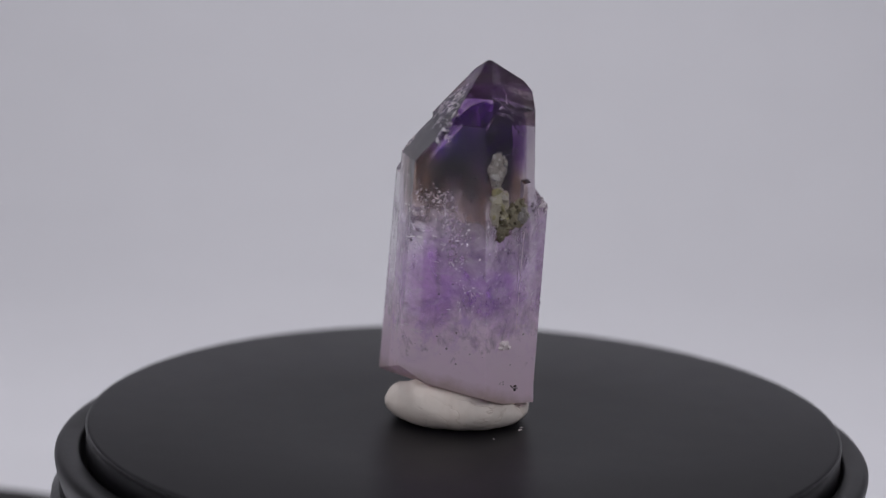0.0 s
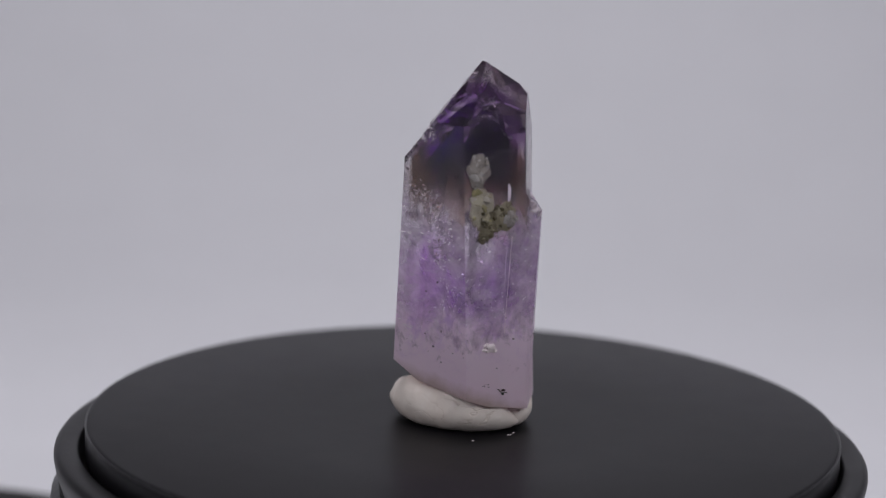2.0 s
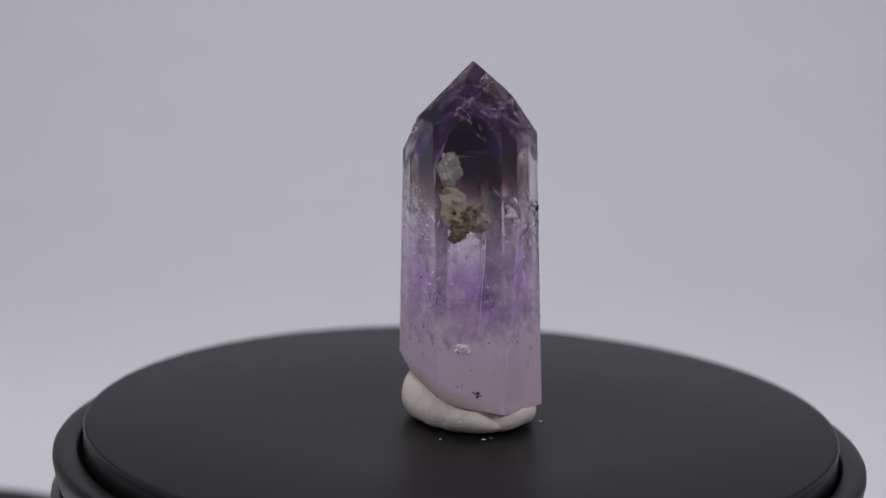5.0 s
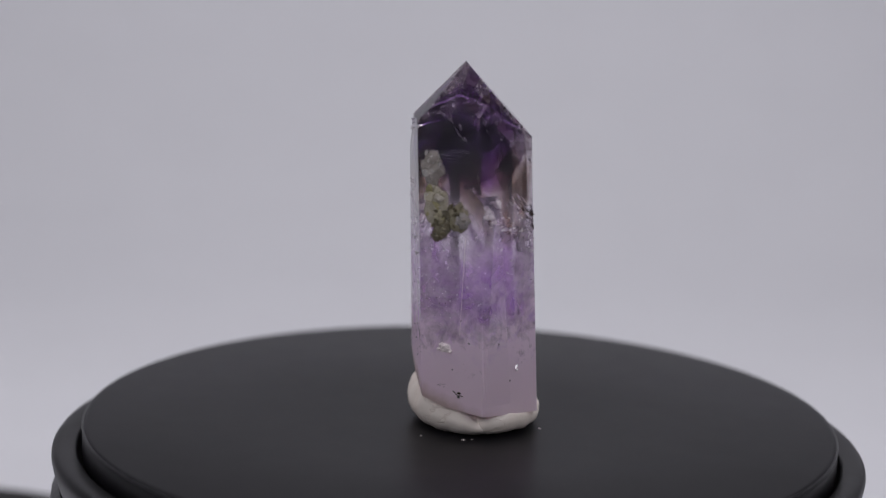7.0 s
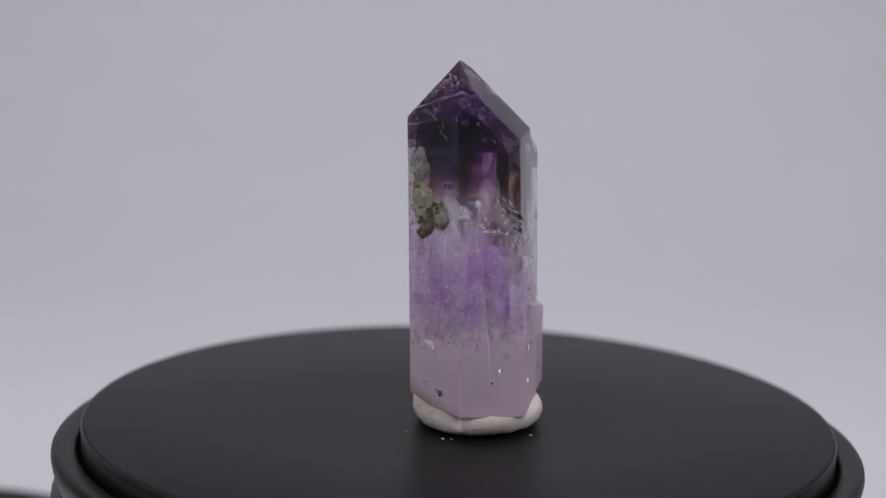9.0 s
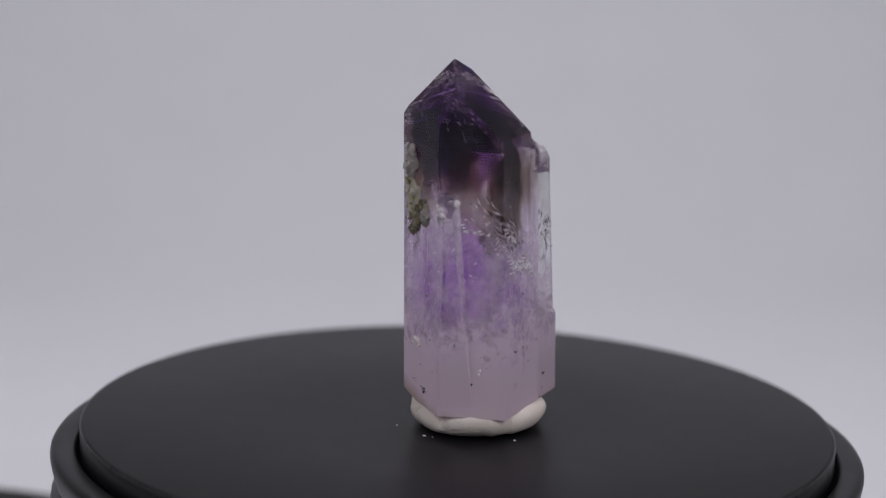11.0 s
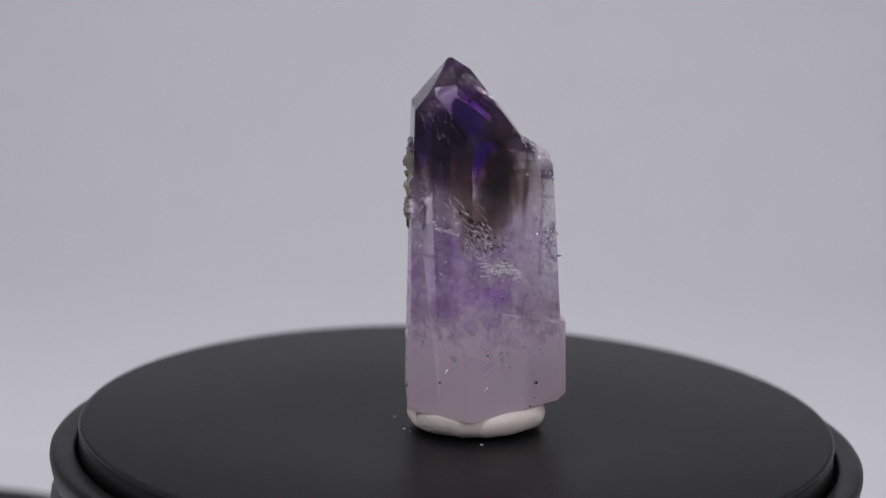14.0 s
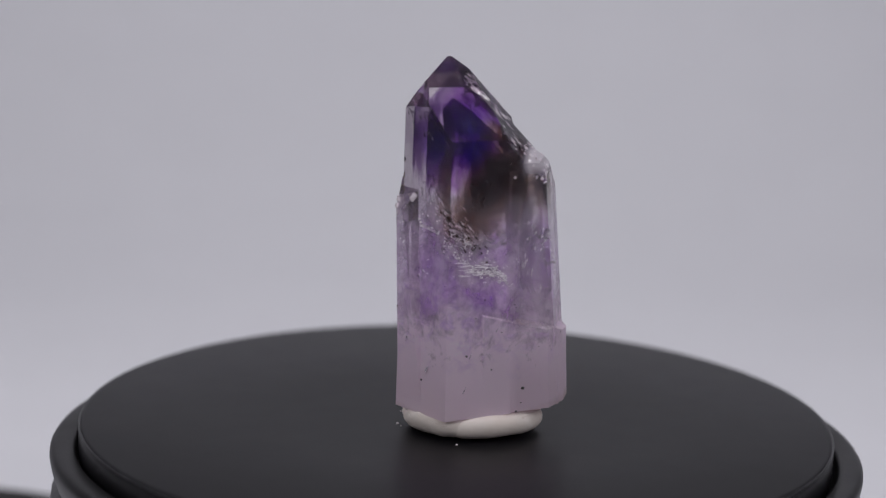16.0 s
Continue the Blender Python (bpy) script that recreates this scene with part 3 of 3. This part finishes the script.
    # some white slivers paint in glints and the tip's bright inner reflection
    feathers("feather_cracks", FEATHER, "pale feathery cracks, and glints painted as white slivers in the quartz", (
        (56, -7.0, 41.0, 7.0, 28.5, 2.6, -42, 14, 120, 1.6, 0.14, 0.6),
        (62, -2.5, 30.3, 5.5, 28.4, 1.7, -3, 4, 80, 2.8, 0.11, 0.15),
        (30, 1.5, 37.5, 6.0, 27.0, 1.8, -55, 30, 40, 0.9, 0.14, 0.6),
        (112, -1.8, 36.5, 1.2, 24.0, 1.0, 82, 8, 13, 1.3, 0.18, 0.8),
        (250, -5.5, 42.5, 2.0, 36.5, 3.0, 20, 60, 80, 0.8, 0.15, 0.6),
        (245, -6.0, 34.8, 0.0, 33.8, 0.7, -4, 8, 12, 2.4, 0.13, 0.3),
        (262, -1.0, 30.5, 3.0, 25.0, 2.5, -50, 50, 26, 0.9, 0.22, 0.5),
        (235, -6.0, 18.5, -2.0, 17.8, 0.8, -4, 8, 8, 1.6, 0.13, 0.2),
        (313, -3.0, 29.5, 4.0, 21.0, 4.0, 10, 40, 36, 0.8, 0.16, 0.5),
        (232, -5.5, 54.0, 1.5, 59.0, 1.4, 38, 22, 85, 1.0, 0.26, 0.6),
        (65, 0.0, 59.3, 6.6, 53.6, 0.5, -42, 6, 24, 2.2, 0.42, 0.5),
        (70, 5.6, 51.6, 9.0, 48.2, 0.7, -38, 6, 9, 1.8, 0.22, 0.3),
        (135, -5.5, 46.5, 4.5, 47.5, 2.4, 15, 60, 70, 1.2, 0.40, 0.3),
        (20, -3.0, 37.0, 1.0, 35.6, 0.9, -6, 14, 14, 1.6, 0.30, 0.3),
    ))
    feathers("faint_striations", FAINT, "faint fine growth lines and cracks of the tip", (
        (305, 0.5, 57.0, 4.5, 51.5, 1.2, -52, 12, 20, 1.3, 0.16, 0.4),
        (335, 1.0, 58.0, 5.5, 51.5, 1.4, -48, 14, 18, 1.2, 0.14, 0.5),
        (325, -4.5, 56.0, 0.0, 59.0, 0.8, 32, 12, 14, 1.2, 0.14, 0.4),
        (313, -2.0, 49.0, 4.5, 49.0, 3.6, 1, 1.5, 8, 4.2, 0.02, 0.0),
        (13, -3.0, 57.0, 3.0, 52.0, 2.5, -60, 20, 14, 0.9, 0.12, 0.4),
    ))
    feathers("smoky_veins", SMOKE, "dark brown veins between the cracks", (
        (56, -4.5, 39.5, 3.0, 33.0, 1.8, -48, 12, 30, 1.5, 0.26, 0.3),
        (40, -1.0, 40.0, 4.5, 33.5, 1.4, -52, 14, 14, 1.2, 0.30, 0.7),
        (250, -4.0, 41.0, 1.0, 33.0, 3.0, -60, 40, 12, 0.7, 0.16, 0.5),
        (250, -6.0, 34.6, -1.0, 34.0, 0.5, -5, 8, 6, 1.6, 0.10, 0.3),
        (333, -0.8, 8.1, 1.0, 7.3, 0.3, -22, 14, 6, 0.8, 0.18, 0.0),
        (316, -0.9, 9.0, 0.3, 8.7, 0.5, 8, 30, 5, 0.5, 0.05, 0.0),
        (300, -1.0, 28.0, 2.0, 22.0, 2.5, 0, 30, 14, 0.8, 0.10, 0.4),
    ))
    rubble = []
    for _ in range(80):
        a, r = radians(rng.uniform(100, 166)), rng.uniform(9.5, 14.5) * MM
        hit, n, _, _ = skin.ray_cast(Vector((r * math.cos(a), r * math.sin(a), 0.08)), Vector((0, 0, -1)))
        if hit is not None and 0.042 < hit.z < 0.0515:
            rubble.append((hit - n * 0.08 * MM, rng.uniform(0.4, 1.0)))
    tagged(part("rough_break", grains(rng, rubble, 0.38 * MM), PINK_CRUST, base, "whitish rough break on top of the side crystal"), kind="stuff")
    # a thin white ridge, added to draw the pale line at the side crystal's edge
    line = [on_face(PH + 300, 4.0 - 0.7 * k / 30, 35.0 - 17.0 * k / 30, 0.02) for k in range(31)]
    bm = bmesh.new()
    n = normal_of(PH + 300, 0)
    along = Vector((-n.y, n.x, 0))
    rows = []
    for k, at in enumerate(line):
        w = (0.05 + 0.035 * noise.noise(Vector((k * 0.7, 3, 1)))) * MM
        rows.append([bm.verts.new(at + along * w), bm.verts.new(at + n * w), bm.verts.new(at - along * w), bm.verts.new(at - n * w)])
    for p, q in zip(rows, rows[1:]):
        for k in range(4):
            bm.faces.new((p[k], p[(k + 1) % 4], q[(k + 1) % 4], q[k]))
    bm.faces.new(rows[0])
    bm.faces.new(rows[-1])
    part("growth_line", bm, WHITE_CRUST, base, "thin pale ridge that draws the side crystal's edge")

    # crust on one face: a lumpy base with grains on it
    def crust(name, grain, material, label, box, thick, sets, face=PH + 300):
        um, zm, ur, zr = (box[0] + box[1]) / 2, (box[2] + box[3]) / 2, (box[1] - box[0]) / 2, (box[3] - box[2]) / 2
        n = normal_of(face, 0)
        bm = bmesh.new()
        seed = rng.uniform(0, 60)
        rings = [[bm.verts.new(on_face(face, um, zm, thick))]]
        for f in (0.25, 0.5, 0.7, 0.86, 1.0):
            ring = []
            for k in range(36):
                q = 2 * math.pi * k / 36
                edge = f * (1 + 0.34 * noise.noise(Vector((math.cos(q) * 1.6, math.sin(q) * 1.6, seed))) + 0.16 * noise.noise(Vector((math.cos(q) * 5, math.sin(q) * 5, seed))))
                u, z = um + ur * edge * math.cos(q), zm + zr * edge * math.sin(q)
                lift = thick * (1 - f ** 3) * (0.8 + 0.9 * noise.noise(Vector((u * 0.9, z * 0.9, seed)))) - (0.15 if f == 1.0 else 0)
                ring.append(bm.verts.new(on_face(face, u, z, 0) + n * lift * MM))
            rings.append(ring)
        for p, q in zip(rings, rings[1:]):
            for k in range(36):
                s = [p[k % len(p)], p[(k + 1) % len(p)], q[(k + 1) % 36], q[k]]
                bm.faces.new(list(dict.fromkeys(s)))
        bm.faces.new(rings[-1][::-1])
        mass = part(name, bm, material, base, label)
        for count, size, spread in sets:
            for _ in range(count):
                u, z = um + ur * rng.uniform(-spread, spread), zm + zr * rng.uniform(-spread, spread)
                if math.hypot((u - um) / ur, (z - zm) / zr) > 1.05:
                    continue
                at = on_face(face, u, z, 0.35 * thick)
                if at is not None:
                    part(grain, grains(rng, [(at, rng.uniform(0.6, 1.2))], size * MM), material, mass)

    crust("pale_crust", "pale_grain", PALE_CRUST, "pale grey crystal crust", (-4.5, -0.6, 43.2, 49.4), 0.7, ((5, 1.15, 0.6), (20, 0.5, 1.0)))
    crust("yellow_crust", "yellow_grain", YELLOW_CRUST, "yellowish grey-green mineral crust", (-3.8, 0.4, 36.8, 44.2), 0.6, ((7, 1.0, 0.7), (16, 0.5, 1.0)))
    crust("olive_crust", "olive_grain", GREEN_CRUST, "dark olive mineral crust", (-2.2, 0.9, 34.2, 39.6), 0.5, ((7, 0.9, 0.8), (16, 0.5, 1.0)))
    crust("olive_crust", "olive_grain", GREEN_CRUST, "dark olive mineral crust", (0.4, 4.6, 36.2, 41.0), 0.5, ((7, 0.9, 0.8), (16, 0.5, 1.0)))
    crust("pale_crust", "pale_grain", PALE_CRUST, "pale grey crystal crust", (2.0, 4.8, 36.4, 39.8), 0.95, ((3, 1.0, 0.6), (6, 0.5, 0.9)))
    crust("white_crust", "white_grain", WHITE_CRUST, "small white mineral patch", (-0.7, 2.0, 14.8, 16.6), 0.3, ((6, 0.45, 0.8),))
    knob = [(on_face(PH + 300, u, z, -0.35), s) for u, z, s in ((8.3, 40.2, 1.15), (8.0, 39.2, 0.95), (8.7, 41.2, 0.9), (7.5, 40.5, 0.7), (8.9, 39.5, 0.8), (8.1, 41.4, 0.6), (7.4, 38.5, 0.7), (8.9, 38.4, 0.6))]
    part("white_knob", grains(rng, knob, 1.0 * MM), PINK_CRUST, base, "small pinkish white mineral knob")
    for az, z, s in ((333, 7.4, 0.4), (334, 24.4, 0.25), (333, 20.7, 0.25), (341, 16.9, 0.25), (59, 15.0, 0.4), (104, 9.1, 0.42), (66, 21.5, 0.22), (48, 26.0, 0.2), (74, 24.6, 0.24), (326, 12.0, 0.24), (334, 27.5, 0.22), (355, 22.0, 0.24), (5, 17.0, 0.22), (262, 12.5, 0.22), (240, 24.5, 0.26), (278, 14.5, 0.22), (256, 26.5, 0.24), (101, 22.9, 0.3), (80, 12.5, 0.25), (100, 5.0, 0.25), (103, 6.5, 0.2), (20, 10, 0.3), (75, 31, 0.25), (88, 19, 0.2), (250, 15, 0.25), (262, 18, 0.25), (245, 21, 0.2), (270, 23, 0.2), (238, 17, 0.25)):
        at, n = on_skin(az, z, -0.05)
        part("dark_speck", grains(rng, [(at, 1.0)], s * MM), DARK_GRAIN, base)
    for _ in range(34):
        at, n = on_skin(rng.uniform(0, 360), rng.uniform(11, 36), -0.04)
        part("dark_speck", grains(rng, [(at, 1.0)], rng.uniform(0.09, 0.2) * MM), DARK_GRAIN, base)
    return base


CRYSTAL = build_crystal()


# ---- putty and crumbs ----
CLAY_R = [(0, 10.9), (36, 12.1), (73, 12.9), (109, 14.1), (144, 13.6), (181, 13.0), (205, 11.3), (219, 10.5), (232, 9.4), (255, 8.0), (292, 8.5), (327, 9.9), (360, 10.9)]
CLAY_H = [(0, 3.9), (15, 4.2), (34, 4.5), (50, 3.9), (73, 4.3), (109, 4.2), (144, 4.3), (165, 5.4), (181, 7.2), (205, 8.4), (220, 7.9), (235, 7.6), (251, 7.7), (281, 7.8), (300, 7.5), (324, 6.8), (338, 5.9), (350, 4.1), (360, 3.9)]


def build_putty():
    bm = bmesh.new()
    steps = 120
    profile = [(0.0, 0.0), (0.40, 0.0), (0.64, 0.0), (0.79, 0.04), (0.90, 0.13), (0.97, 0.27), (1.0, 0.40), (0.995, 0.52), (0.97, 0.66), (0.925, 0.80), (0.87, 0.91), (0.81, 0.98), (0.70, 1.0), (0.5, 0.97), (0.0, 0.9)]
    rings = []
    for fr, fh in profile:
        ring = []
        for i in range(steps):
            az = 360 * i / steps
            r = np.interp(az, *zip(*CLAY_R))
            h = sum(np.interp((az + k) % 360, *zip(*CLAY_H)) for k in (-6, -3, 0, 3, 6)) / 5
            a = radians(az)
            w = noise.noise(Vector((math.cos(a) * 2.5, math.sin(a) * 2.5, fh * 1.2))) * 0.5 + noise.noise(Vector((math.cos(a) * 8, math.sin(a) * 8, fh * 4))) * 0.2
            k = (fr * r + (w if fr > 0.6 and fh > 0 else 0)) * MM
            ring.append(bm.verts.new((k * math.cos(a), k * math.sin(a), (fh * (h + w * 0.8)) * MM)))
        rings.append(ring)
    for a, b in zip(rings, rings[1:]):
        for i in range(steps):
            j = (i + 1) % steps
            bm.faces.new((a[i], a[j], b[j], b[i]))
    bmesh.ops.remove_doubles(bm, verts=bm.verts, dist=1e-7)
    lump = tagged(new("putty_lump"), "warm white display putty pressed round the crystal's foot on the plate", "putty")
    part("putty_base", bm, CLAY, lump, smooth=True)
    # thinner rolls folded against the base
    for start, span, thick, seed in ((-9, 70, 2.2, 2), (46, 100, 1.9, 5)):
        bm = bmesh.new()
        rows = []
        for i in range(49):
            f = i / 48
            a = radians(start + span * f)
            r = np.interp(math.degrees(a) % 360, *zip(*CLAY_R)) + 1.0
            fat = thick * math.sqrt(max(0.0, 1 - abs(2 * f - 1) ** 6)) * (1 + 0.12 * noise.noise(Vector((f * 5, 0, seed)))) + 0.02
            at = Vector((math.cos(a) * (r - thick - 0.25), math.sin(a) * (r - thick - 0.25), thick + 0.25 + 0.5 * math.sin(f * 3.1)))
            out = Vector((math.cos(a), math.sin(a), 0))
            rows.append([bm.verts.new((at + (out * math.cos(q) + Vector((0, 0, 1.05)) * math.sin(q)) * fat * (1 + 0.03 * noise.noise(Vector((q, f * 12, seed))))) * MM) for q in [2 * math.pi * k / 20 for k in range(20)]])
        for p, q in zip(rows, rows[1:]):
            for k in range(20):
                bm.faces.new((p[k], p[(k + 1) % 20], q[(k + 1) % 20], q[k]))
        bm.faces.new(rows[0])
        bm.faces.new(rows[-1])
        part("putty_roll", bm, CLAY, lump, smooth=True)
    return lump


PUTTY = build_putty()


def build_crumbs():
    rng = random.Random(8)
    made = []
    for az, r, s in ((338, 11.0, 0.34), (346, 10.8, 0.2), (54, 13.9, 0.26), (300, 11.5, 0.16)):
        a = radians(az)
        bm = grains(rng, [(Vector((0, 0, 0.00008)), 1.0), (Vector((s * MM, 0.0001, 0.00006)), 0.7)], s * MM)
        for v in bm.verts:
            v.co.z = max(0, v.co.z * 0.5)
        for v in bm.verts:
            v.co += Vector((r * MM * math.cos(a), r * MM * math.sin(a), 0))
        made.append(tagged(part("putty_crumb", bm, WHITE_CRUST), "tiny white crumb of putty on the black plate", "crumb", group="putty crumbs"))
    return made


CRUMBS = build_crumbs()


def build_dark_cord():
    curve = bpy.data.curves.new("cable", "CURVE")
    curve.dimensions, curve.bevel_depth, curve.bevel_resolution = "3D", 0.0035, 4
    line = curve.splines.new("BEZIER")
    # stands for an unidentified dark shape; placed to fit the camera's view
    places = [(-0.050, 0.050), (-0.076, 0.082), (-0.12, 0.091), (-0.30, 0.076)]
    line.bezier_points.add(len(places) - 1)
    for b, (x, y) in zip(line.bezier_points, places):
        b.co = (x, y, FLOOR + 0.0046)
        b.handle_left_type = b.handle_right_type = "AUTO"
    curve.materials.append(RUBBER)
    tmp = new("tmp", curve)
    mesh = bpy.data.meshes.new_from_object(tmp.evaluated_get(bpy.context.evaluated_depsgraph_get()))
    bpy.data.objects.remove(tmp)
    for f in mesh.polygons:
        f.use_smooth = True
    tagged(new("power_cable", mesh), "black cord on the white paper, standing for an unidentified dark shape", "cable")


build_dark_cord()


def motions():
    times = [0.5 * i for i in range(33)]
    for ob in (CRYSTAL, PUTTY, *CRUMBS):
        walk(ob, [(t, pose(0, 0, 0, 0, 0, turn_at(t))) for t in times])
    for ob in (RIM_RING, TOP_PLATE):
        walk(ob, [(t, pose(0, 0, 0, 0, 0, turn_at(t))) for t in times])


motions()
